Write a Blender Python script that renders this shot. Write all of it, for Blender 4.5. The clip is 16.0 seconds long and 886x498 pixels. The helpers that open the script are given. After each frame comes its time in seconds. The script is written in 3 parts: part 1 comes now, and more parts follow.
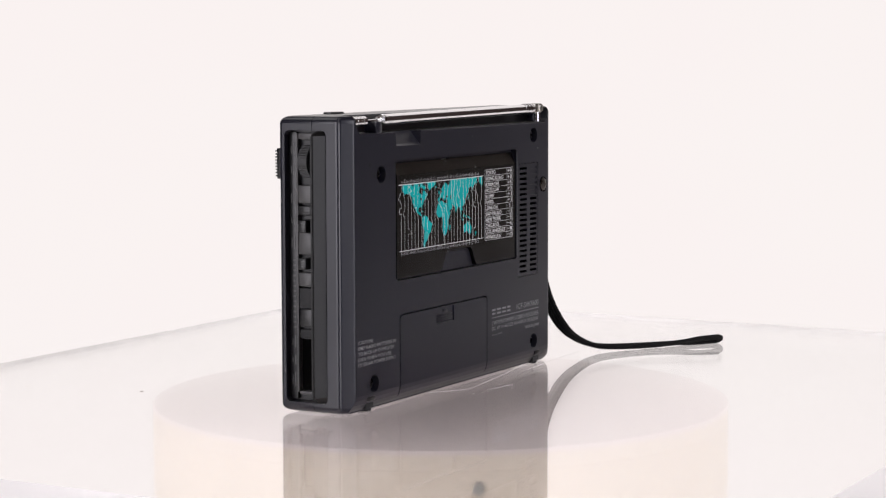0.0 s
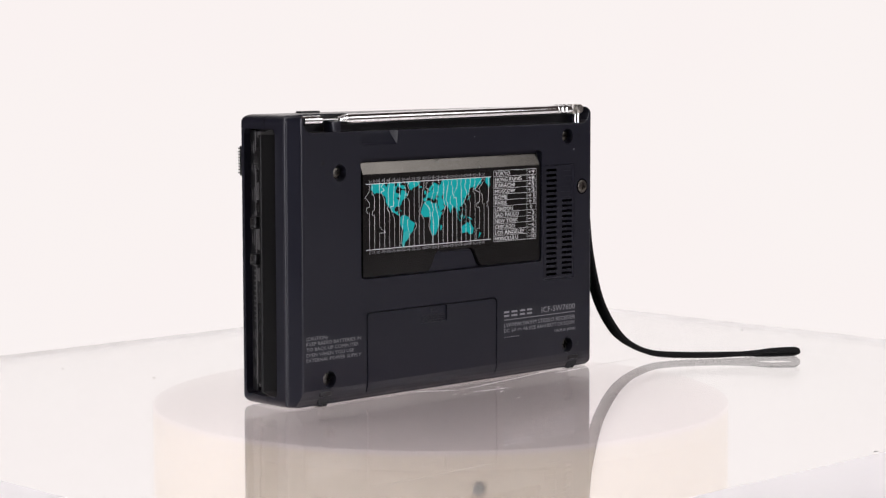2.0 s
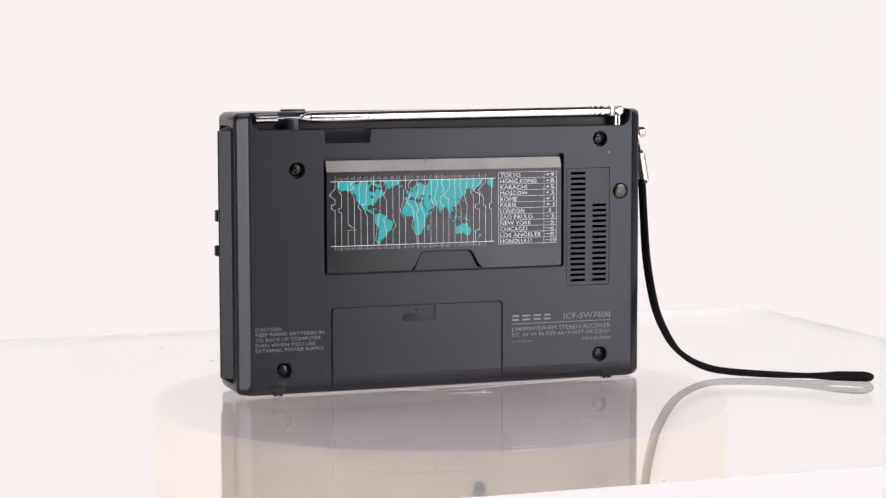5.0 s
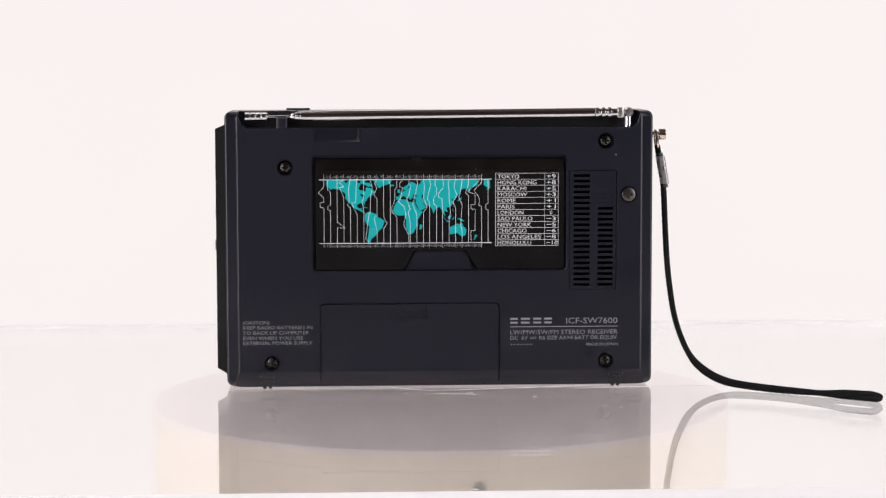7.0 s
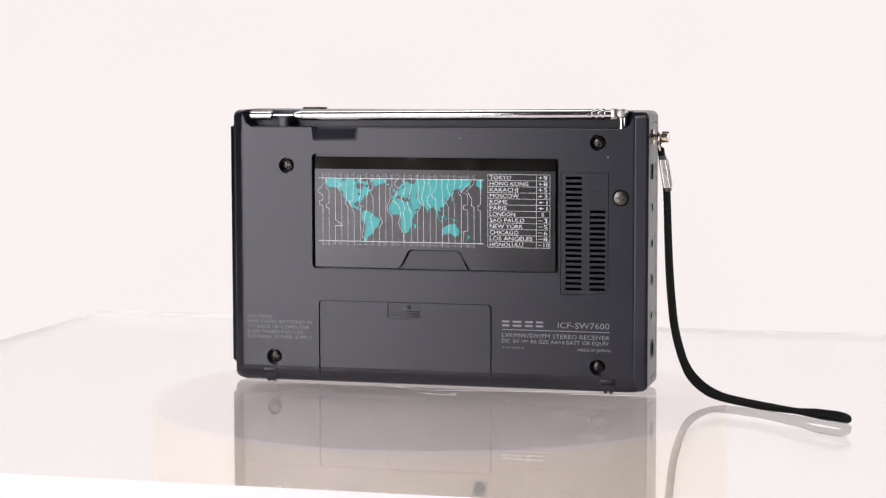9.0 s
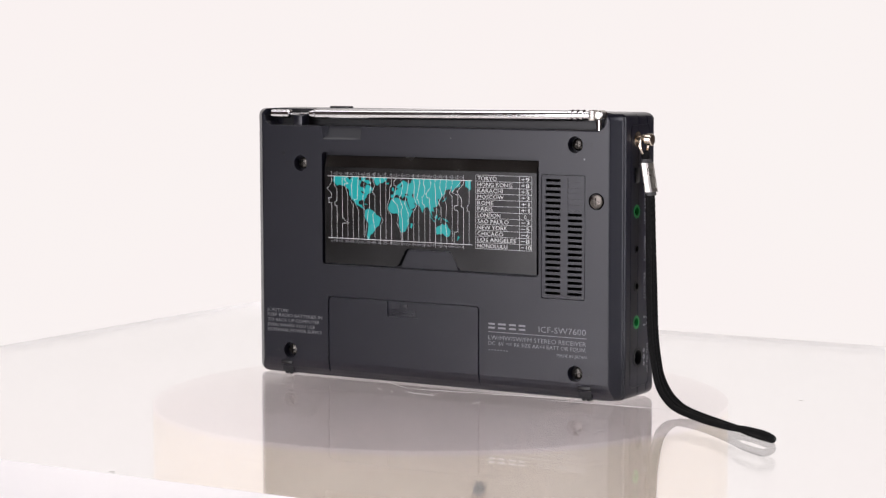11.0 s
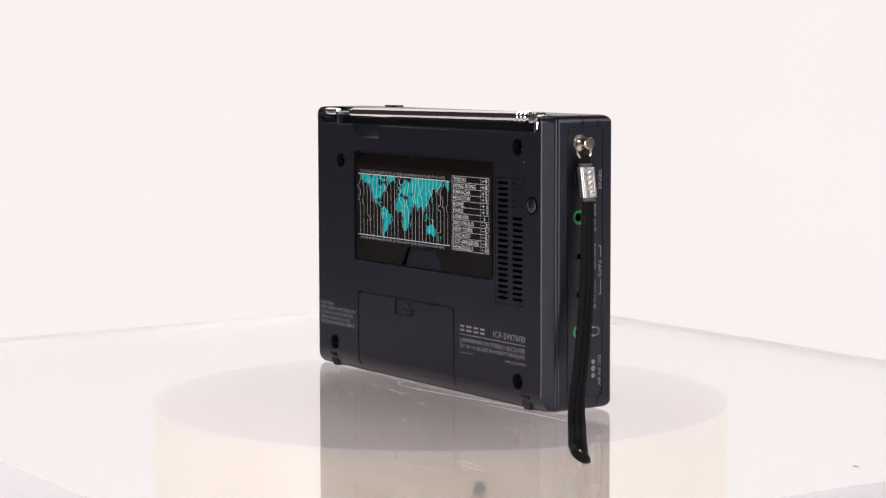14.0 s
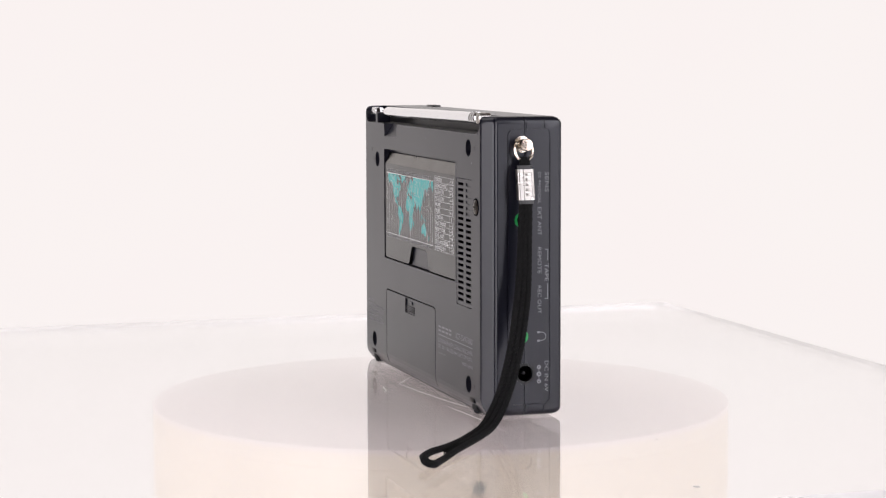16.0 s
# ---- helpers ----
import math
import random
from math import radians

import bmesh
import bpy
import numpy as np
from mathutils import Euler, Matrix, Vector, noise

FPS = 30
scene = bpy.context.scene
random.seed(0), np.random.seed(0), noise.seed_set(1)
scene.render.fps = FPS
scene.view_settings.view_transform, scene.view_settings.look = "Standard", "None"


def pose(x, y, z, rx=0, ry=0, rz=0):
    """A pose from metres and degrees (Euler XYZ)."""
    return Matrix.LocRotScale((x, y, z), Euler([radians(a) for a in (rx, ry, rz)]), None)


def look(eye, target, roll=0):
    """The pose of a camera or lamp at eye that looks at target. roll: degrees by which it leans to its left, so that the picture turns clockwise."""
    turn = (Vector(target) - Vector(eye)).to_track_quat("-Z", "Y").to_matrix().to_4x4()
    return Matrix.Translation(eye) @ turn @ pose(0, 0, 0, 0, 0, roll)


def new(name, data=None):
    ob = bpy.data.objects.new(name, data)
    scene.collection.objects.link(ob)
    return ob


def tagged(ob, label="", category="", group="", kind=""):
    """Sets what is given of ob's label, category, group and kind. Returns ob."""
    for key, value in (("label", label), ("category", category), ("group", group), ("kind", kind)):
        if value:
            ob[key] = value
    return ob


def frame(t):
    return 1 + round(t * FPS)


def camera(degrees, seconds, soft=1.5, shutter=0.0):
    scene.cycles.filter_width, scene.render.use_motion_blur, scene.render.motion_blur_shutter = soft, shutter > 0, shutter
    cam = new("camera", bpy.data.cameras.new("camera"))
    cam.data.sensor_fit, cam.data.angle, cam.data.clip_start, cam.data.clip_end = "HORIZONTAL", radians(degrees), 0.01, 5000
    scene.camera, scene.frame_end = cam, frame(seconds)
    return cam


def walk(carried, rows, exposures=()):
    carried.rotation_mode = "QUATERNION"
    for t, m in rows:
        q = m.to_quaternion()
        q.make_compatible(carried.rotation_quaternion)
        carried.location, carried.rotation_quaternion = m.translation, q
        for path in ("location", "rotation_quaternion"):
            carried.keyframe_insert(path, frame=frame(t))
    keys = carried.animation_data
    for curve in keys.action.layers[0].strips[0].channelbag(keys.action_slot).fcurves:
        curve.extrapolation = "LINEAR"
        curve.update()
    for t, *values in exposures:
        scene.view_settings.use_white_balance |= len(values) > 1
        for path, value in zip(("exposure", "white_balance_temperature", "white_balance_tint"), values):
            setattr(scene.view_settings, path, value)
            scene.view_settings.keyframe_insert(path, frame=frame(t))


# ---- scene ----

MM = 0.001
PLATE_LIFT = -0.00045                            # metres, top of the plate
SPIN_START, SPIN_RATE = 61.005, -8.3785          # degrees, degrees per second
OFF_AXIS = Vector((0.00033, 0.00056, 0))         # the things stand this far off the turning axis


def spin_rows(lift=0.0):
    """The slow even turn of the round stand, from the first second to the last."""
    rows = []
    for t in range(0, 17):
        turn = SPIN_START + SPIN_RATE * t
        x, y, _ = Matrix.Rotation(radians(turn), 3, "Z") @ OFF_AXIS
        rows.append((t, pose(x, y, lift, 0, 0, turn)))
    return rows


# ---- camera ----
cam = camera(23.574, 16.0, soft=1.3)
EYE = (0.0, -0.9268, 0.1462)
CAM_POSE = pose(*EYE, 90 - 5.349, 0.129, -0.0867)
walk(cam, [(0.0, CAM_POSE), (16.0, CAM_POSE)])

# ---- world and lights ----
world = bpy.data.worlds.new("studio_air")
scene.world = world
world.use_nodes = True
world.node_tree.nodes["Background"].inputs[0].default_value = (1.0, 0.97, 0.95, 1)
world.node_tree.nodes["Background"].inputs[1].default_value = 0.05


def softbox(name, eye, target, width, height, watts, tint):
    lamp = bpy.data.lights.new(name, "AREA")
    lamp.shape, lamp.size, lamp.size_y, lamp.energy, lamp.color = "RECTANGLE", width, height, watts, tint
    ob = new(name, lamp)
    ob.matrix_world = look(eye, target)
    return ob


softbox("softbox_right", (0.87, -0.84, 0.41), (0, 0, 0.10), 0.50, 1.5, 9.0, (0.975, 0.95, 1.04))
softbox("softbox_left", (-0.82, -0.90, 0.15), (0, 0, 0.06), 0.66, 0.95, 10.8, (0.985, 0.945, 1.015))
softbox("softbox_over_right", (1.0, -0.26, 0.62), (0, 0, 0.05), 0.8, 0.42, 2.6, (1, 0.97, 0.98))
softbox("softbox_over_left", (-0.50, 0.05, 1.15), (0, 0, 0), 0.6, 0.8, 3.0, (1, 0.97, 0.98))


# ---- materials ----
def material(name, color, rough=0.5, metal=0.0, grain=0.0, grain_size=900.0, bump=0.0, wear=0.0, wear_size=25.0, spec=0.5):
    """A surface with fine grain and broader wear, both at real size."""
    m = bpy.data.materials.new(name)
    m.use_nodes = True
    nt = m.node_tree
    b = nt.nodes["Principled BSDF"]
    b.inputs["Base Color"].default_value = (*color, 1)
    b.inputs["Roughness"].default_value = rough
    b.inputs["Metallic"].default_value = metal
    b.inputs["Specular IOR Level"].default_value = spec
    tc = nt.nodes.new("ShaderNodeTexCoord")
    if grain or bump:
        fine = nt.nodes.new("ShaderNodeTexNoise")
        fine.inputs["Scale"].default_value, fine.inputs["Detail"].default_value = grain_size, 3
        nt.links.new(tc.outputs["Object"], fine.inputs["Vector"])
    if grain or wear:
        broad = nt.nodes.new("ShaderNodeTexNoise")
        broad.inputs["Scale"].default_value, broad.inputs["Detail"].default_value = wear_size, 4
        nt.links.new(tc.outputs["Object"], broad.inputs["Vector"])
        ramp = nt.nodes.new("ShaderNodeMapRange")
        ramp.inputs["From Min"].default_value, ramp.inputs["From Max"].default_value = 0.3, 0.7
        ramp.inputs["To Min"].default_value, ramp.inputs["To Max"].default_value = rough - wear, rough + wear
        nt.links.new(broad.outputs["Fac"], ramp.inputs["Value"])
        nt.links.new(ramp.outputs["Result"], b.inputs["Roughness"])
    if grain:
        mix = nt.nodes.new("ShaderNodeMix")
        mix.data_type = "RGBA"
        mix.inputs["A"].default_value = (*[c * (1 - grain) for c in color], 1)
        mix.inputs["B"].default_value = (*[c * (1 + grain) for c in color], 1)
        nt.links.new(fine.outputs["Fac"], mix.inputs["Factor"])
        nt.links.new(mix.outputs["Result"], b.inputs["Base Color"])
    if bump:
        bp = nt.nodes.new("ShaderNodeBump")
        bp.inputs["Strength"].default_value, bp.inputs["Distance"].default_value = bump, 0.0002
        nt.links.new(fine.outputs["Fac"], bp.inputs["Height"])
        nt.links.new(bp.outputs["Normal"], b.inputs["Normal"])
    return m


NAVY = material("navy_plastic", (0.0079, 0.0083, 0.0142), 0.29, grain=0.10, grain_size=2500, wear=0.015, wear_size=14)
DARK = material("black_plastic", (0.004, 0.004, 0.0045), 0.38, grain=0.1, wear=0.05)
PANEL = material("glossy_black_panel", (0.0062, 0.006, 0.0058), 0.205, grain=0.1, wear=0.04, wear_size=60)
CHARCOAL = material("charcoal_plastic", (0.004, 0.004, 0.004), 0.32, grain=0.1, grain_size=2500, wear=0.02, spec=0.28)
STRIP = material("dark_metallic_strip", (0.12, 0.114, 0.104), 0.24, 1.0, grain=0.08, grain_size=500, wear=0.05, wear_size=80)
STEELY = material("grey_plastic", (0.055, 0.054, 0.054), 0.45, grain=0.1, wear=0.05)
VOID = material("deep_black", (0.002, 0.002, 0.002), 0.9, spec=0.0)
TEAL = material("teal_ink", (0.005, 0.375, 0.365), 0.25, grain=0.04, grain_size=700, wear=0.04)
WHITE_INK = material("white_ink", (0.80, 0.80, 0.80), 0.32, grain=0.05)
GREY_INK = material("grey_ink", (0.27, 0.27, 0.285), 0.5, grain=0.08)
FAINT_INK = material("faint_ink", (0.24, 0.24, 0.25), 0.5, grain=0.08)
CHROME = material("chrome", (0.82, 0.82, 0.83), 0.09, 1.0, grain=0.02, wear=0.03, wear_size=40)
SCREW = material("dark_zinc_screw", (0.06, 0.056, 0.05), 0.28, 1.0, grain=0.15, wear=0.08, wear_size=400)
SCREW_GREY = material("grey_zinc", (0.42, 0.42, 0.40), 0.5, 0.6)
BRONZE = material("dull_nickel", (0.12, 0.108, 0.095), 0.3, 1.0, grain=0.12, wear=0.08, wear_size=400)
NICKEL = material("satin_nickel", (0.54, 0.515, 0.475), 0.3, 1.0, grain=0.05, wear=0.06, wear_size=300)
WARM_NICKEL = material("polished_nickel", (0.80, 0.71, 0.60), 0.2, 1.0, grain=0.03, wear=0.04, wear_size=300)
CORD = material("black_cord", (0.005, 0.005, 0.005), 0.9, spec=0.25, grain=0.3, grain_size=1800, bump=0.6)
RUBBER = material("rubber", (0.010, 0.010, 0.011), 0.7, grain=0.1)
GREEN = material("green_plastic", (0.01, 0.28, 0.06), 0.35)
TABLE = material("white_paper", (0.82, 0.80, 0.79), 0.8, grain=0.02, grain_size=300)
DISC = material("grey_disc", (0.77, 0.675, 0.65), 0.45, grain=0.08, grain_size=40, wear=0.06)
BEIGE = material("beige_base", (0.79, 0.69, 0.575), 0.5, grain=0.09, grain_size=28, wear=0.05)
ROOM = material("dim_room", (0.22, 0.165, 0.15), 0.8, grain=0.1, grain_size=6)
DUST = material("dust", (0.40, 0.33, 0.29), 0.9)
PALE_DUST = material("pale_scratch", (0.8, 0.78, 0.76), 0.6)

ACRYLIC = bpy.data.materials.new("clear_acrylic")
ACRYLIC.use_nodes = True
_b = ACRYLIC.node_tree.nodes["Principled BSDF"]
_b.inputs["Base Color"].default_value = (1.0, 0.998, 0.996, 1)
_b.inputs["Roughness"].default_value = 0.0
_b.inputs["IOR"].default_value = 1.58
_b.inputs["Transmission Weight"].default_value = 1.0

EDGE = ACRYLIC.copy()
EDGE.name = "sawn_acrylic_edge"
_d = EDGE.node_tree.nodes["Principled BSDF"]
_d.inputs["Base Color"].default_value = (0.95, 0.93, 0.92, 1)
_d.inputs["Roughness"].default_value = 0.35
_d.inputs["Transmission Weight"].default_value = 0.5

UNDERSIDE = ACRYLIC.copy()
UNDERSIDE.name = "worn_acrylic_underside"
UNDERSIDE.node_tree.nodes["Principled BSDF"].inputs["Roughness"].default_value = 0.045

# The sheet's brightness is put in as emission; no lamp lights it.
GLOW = bpy.data.materials.new("glowing_white_backdrop")
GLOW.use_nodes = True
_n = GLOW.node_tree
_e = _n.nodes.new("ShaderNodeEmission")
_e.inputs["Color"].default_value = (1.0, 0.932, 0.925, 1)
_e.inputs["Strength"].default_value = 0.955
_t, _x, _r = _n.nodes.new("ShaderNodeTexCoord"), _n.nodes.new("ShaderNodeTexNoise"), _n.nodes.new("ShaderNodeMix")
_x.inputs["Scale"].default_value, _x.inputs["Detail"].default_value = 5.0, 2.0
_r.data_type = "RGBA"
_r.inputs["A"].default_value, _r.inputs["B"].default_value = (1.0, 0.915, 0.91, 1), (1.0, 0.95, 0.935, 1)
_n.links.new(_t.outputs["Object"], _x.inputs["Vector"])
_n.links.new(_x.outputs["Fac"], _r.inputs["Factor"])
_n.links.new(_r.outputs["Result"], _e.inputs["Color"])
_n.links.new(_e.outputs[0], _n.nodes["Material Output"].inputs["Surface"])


# ---- mesh helpers (millimetres in, metres out) ----
def mesh_of(name, bm, mat, smooth=35):
    bmesh.ops.recalc_face_normals(bm, faces=bm.faces[:])
    me = bpy.data.meshes.new(name)
    bm.to_mesh(me)
    bm.free()
    me.transform(Matrix.Scale(MM, 4))
    me.materials.append(mat)
    if smooth:
        me.polygons.foreach_set("use_smooth", [True] * len(me.polygons))
        me.set_sharp_from_angle(angle=radians(smooth))
    return me


def flattened(ob, least=25e-6):
    """Broad flat faces keep their true normals."""
    for f in ob.data.polygons:
        if f.area > least:
            f.use_smooth = False
    return ob


def part(name, bm, mat, parent, label="", smooth=35):
    ob = new(name, mesh_of(name, bm, mat, smooth))
    ob.parent = parent
    if label:
        tagged(ob, label)
    return ob


def thing(name, label, category, group="", kind=""):
    return tagged(new(name), label, category, group, kind)


def box(bm, x0, x1, y0, y1, z0, z1, bevel=0.0, segs=2):
    vs = [bm.verts.new((x, y, z)) for x in (x0, x1) for y in (y0, y1) for z in (z0, z1)]
    fs = [bm.faces.new([vs[i] for i in q]) for q in ((0, 1, 3, 2), (4, 6, 7, 5), (0, 4, 5, 1), (2, 3, 7, 6), (0, 2, 6, 4), (1, 5, 7, 3))]
    bmesh.ops.recalc_face_normals(bm, faces=fs)
    if bevel:
        es = list({e for f in fs for e in f.edges})
        bmesh.ops.bevel(bm, geom=es, offset=bevel, segments=segs, profile=0.5, affect="EDGES")


def boxes(*rows, bevel=0.0):
    bm = bmesh.new()
    for r in rows:
        box(bm, *r, bevel=bevel)
    return bm


def prism(bm, outline, lo, hi, axis="y"):
    """A closed outline pushed from lo to hi along an axis. Outline points are (x, z) for y, (y, z) for x, (x, y) for z."""
    def at(p, d):
        return {"y": (p[0], d, p[1]), "x": (d, p[0], p[1]), "z": (p[0], p[1], d)}[axis]
    a = [bm.verts.new(at(p, lo)) for p in outline]
    b = [bm.verts.new(at(p, hi)) for p in outline]
    n = len(outline)
    fs = [bm.faces.new(a), bm.faces.new(b[::-1])]
    fs += [bm.faces.new((a[i], b[i], b[(i + 1) % n], a[(i + 1) % n])) for i in range(n)]
    bmesh.ops.recalc_face_normals(bm, faces=fs)
    return bm


def rounded(u0, u1, v0, v1, r, n=5):
    pts = []
    for cu, cv, a0 in ((u1 - r, v1 - r, 0), (u0 + r, v1 - r, 90), (u0 + r, v0 + r, 180), (u1 - r, v0 + r, 270)):
        pts += [(cu + r * math.cos(radians(a0 + 90 * k / n)), cv + r * math.sin(radians(a0 + 90 * k / n))) for k in range(n + 1)]
    return pts


def ring_prism(bm, outer, inner, lo, hi, axis="y"):
    """A frame between two outlines of equal length."""
    def at(p, d):
        return {"y": (p[0], d, p[1]), "x": (d, p[0], p[1]), "z": (p[0], p[1], d)}[axis]
    loops = [[bm.verts.new(at(p, d)) for p in o] for o in (outer, inner) for d in (lo, hi)]
    n, fs = len(outer), []
    for a, b in ((0, 1), (1, 3), (3, 2), (2, 0)):
        fs += [bm.faces.new((loops[a][i], loops[b][i], loops[b][(i + 1) % n], loops[a][(i + 1) % n])) for i in range(n)]
    bmesh.ops.recalc_face_normals(bm, faces=fs)
    return bm


def lathe(bm, rows, axis="x", at=(0, 0, 0), n=24):
    """A turned form: rows of (along, radius) from end to end."""
    def place(d, r, a):
        c, s = r * math.cos(a), r * math.sin(a)
        q = {"x": (d, c, s), "y": (c, d, s), "z": (c, s, d)}[axis]
        return tuple(q[i] + at[i] for i in range(3))
    loops = [[bm.verts.new(place(d, max(r, 0.001), 2 * math.pi * k / n)) for k in range(n)] for d, r in rows]
    fs = [bm.faces.new((p[k], p[(k + 1) % n], q[(k + 1) % n], q[k])) for p, q in zip(loops, loops[1:]) for k in range(n)]
    fs += [bm.faces.new(loops[0]), bm.faces.new(loops[-1][::-1])]
    bmesh.ops.recalc_face_normals(bm, faces=fs)
    return bm


def sweep(bm, path, widths, n=10, close=False):
    """A round cord along a path; widths: one radius, or a function of the step from 0 to 1."""
    pts, loops = [Vector(p) for p in path], []
    m = len(pts)
    for i, p in enumerate(pts):
        t = (pts[(i + 1) % m if close else min(i + 1, m - 1)] - pts[(i - 1) % m if close else max(i - 1, 0)]).normalized()
        u = t.cross(Vector((0.31, 0.9, 0.28))).normalized()
        v = t.cross(u)
        r = widths(i / (m - 1)) if callable(widths) else widths
        loops.append([bm.verts.new(p + r * (math.cos(2 * math.pi * k / n) * u + math.sin(2 * math.pi * k / n) * v)) for k in range(n)])
    pairs = list(zip(loops, loops[1:])) + ([(loops[-1], loops[0])] if close else [])
    for p, q in pairs:
        for k in range(n):
            bm.faces.new((p[k], p[(k + 1) % n], q[(k + 1) % n], q[k]))
    if not close:
        bm.faces.new(loops[0]), bm.faces.new(loops[-1][::-1])
    return bm


def smooth_path(points, steps=8):
    """A Catmull-Rom curve through the points."""
    ps, out = [Vector(p) for p in points], []
    ps = [2 * ps[0] - ps[1]] + ps + [2 * ps[-1] - ps[-2]]
    for a, b, c, d in zip(ps, ps[1:], ps[2:], ps[3:]):
        for k in range(steps):
            t = k / steps
            out.append(0.5 * (2 * b + (c - a) * t + (2 * a - 5 * b + 4 * c - d) * t * t + (3 * b - a - 3 * c + d) * t ** 3))
    return out + [ps[-2]]


def carve(bm, cutters):
    """Cuts closed forms out of a closed form, one after another."""
    base = new("carved", bpy.data.meshes.new("carved"))
    bm.to_mesh(base.data)
    bm.free()
    made = []
    for c in cutters:
        tool = new("cutter", bpy.data.meshes.new("cutter"))
        bmesh.ops.recalc_face_normals(c, faces=c.faces[:])
        c.to_mesh(tool.data)
        c.free()
        mod = base.modifiers.new("cut", "BOOLEAN")
        mod.operation, mod.solver, mod.object = "DIFFERENCE", "EXACT", tool
        made.append(tool)
    bpy.context.view_layer.update()
    done = bpy.data.meshes.new_from_object(base.evaluated_get(bpy.context.evaluated_depsgraph_get()))
    for o in [base] + made:
        bpy.data.objects.remove(o)
    out = bmesh.new()
    out.from_mesh(done)
    bpy.data.meshes.remove(done)
    return out


def lettering(rows, depth=0.03, side="back"):
    """Flat raised print in the built-in font. Rows: text, place along, height of the baseline, letter height, width or 0, plane."""
    out = bmesh.new()
    for text, u, v, size, width, plane in rows:
        cu = bpy.data.curves.new("print", "FONT")
        cu.body, cu.size, cu.resolution_u, cu.extrude = text, size / 0.71, 2, depth
        cu.offset = -0.008 * size
        ob = new("print", cu)
        bpy.context.view_layer.update()
        me = bpy.data.meshes.new_from_object(ob.evaluated_get(bpy.context.evaluated_depsgraph_get()))
        bpy.data.objects.remove(ob)
        xs = [p.co.x for p in me.vertices]
        lo, wide = min(xs), max(xs) - min(xs)
        k = width / wide if width else 0.95
        if side == "back":
            m = Matrix(((k, 0, 0, u - lo * k), (0, 0, -1, plane), (0, 1, 0, v), (0, 0, 0, 1)))
        else:  # on the side, read from the top down
            m = Matrix(((0, 0, 1, plane), (0, 1, 0, v), (-k, 0, 0, u + lo * k), (0, 0, 0, 1)))
        me.transform(m)
        out.from_mesh(me)
        bpy.data.meshes.remove(me)
    return out


# ---- the studio ----
def build_studio():
    bm = bmesh.new()
    # self-glowing white sheet: a flat stretch that curves up into the wall behind
    prof = [(-620, -95), (350, -95)] + [(350 + 350 * math.sin(radians(a)), 255 - 350 * math.cos(radians(a))) for a in range(10, 91, 10)] + [(700, 850)]
    reach = ([-1100, -720] + [-600] * (len(prof) - 2), [1100, 690] + [660] * (len(prof) - 2))
    rows = [[bm.verts.new((x, y, z)) for x, (y, z) in zip(xs, prof)] for xs in reach]
    for i in range(len(prof) - 1):
        bm.faces.new((rows[0][i], rows[1][i], rows[1][i + 1], rows[0][i + 1]))
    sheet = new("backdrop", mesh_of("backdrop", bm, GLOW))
    tagged(sheet, "seamless white studio sheet, evenly bright by its own added glow", "backdrop", kind="structure")
    top = new("table", mesh_of("table", boxes((-1150, 1150, -640, 360, -125, -97), bevel=3), TABLE))
    tagged(top, "white table under the glowing sheet", "table", kind="structure")
    for name, r in {"wall_north": (-2000, 2000, 1900, 2000, -850, 2100), "wall_south": (-2000, 2000, -2700, -2600, -850, 2100),
                    "wall_west": (-2100, -2000, -2700, 2000, -850, 2100), "wall_east": (2000, 2100, -2700, 2000, -850, 2100),
                    "ceiling": (-2100, 2100, -2700, 2000, 2100, 2200), "floor": (-2100, 2100, -2700, 2000, -950, -850)}.items():
        ob = new(name, mesh_of(name, boxes(r), ROOM))
        tagged(ob, "dim plain studio " + name.split("_")[0], name.split("_")[0], kind="structure")


def build_stand():
    stand = thing("turntable_base", "beige round motor base with a grey top disc", "turntable")
    bm = bmesh.new()
    lathe(bm, [(-95, 125.4), (-94, 125.8), (-31.6, 125.8), (-31.3, 125.4), (-30.8, 125.4), (-30.5, 125.8), (-25.2, 125.8)], "z", n=128)
    part("drum", bm, BEIGE, stand, "beige plastic drum")
    bm = bmesh.new()
    lathe(bm, [(-25.1, 126), (-23.6, 126), (-23.3, 125.6)], "z", n=128)
    part("top_disc", bm, DISC, stand, "smooth grey top disc")
    bm = bmesh.new()
    lathe(bm, [(-127.0, 2.0), (-126.6, 2.4), (-125.0, 2.4)], "y", (14.5, 0, -37.8), 20)
    part("screw", bm, SCREW_GREY, stand, "small grey screw head")


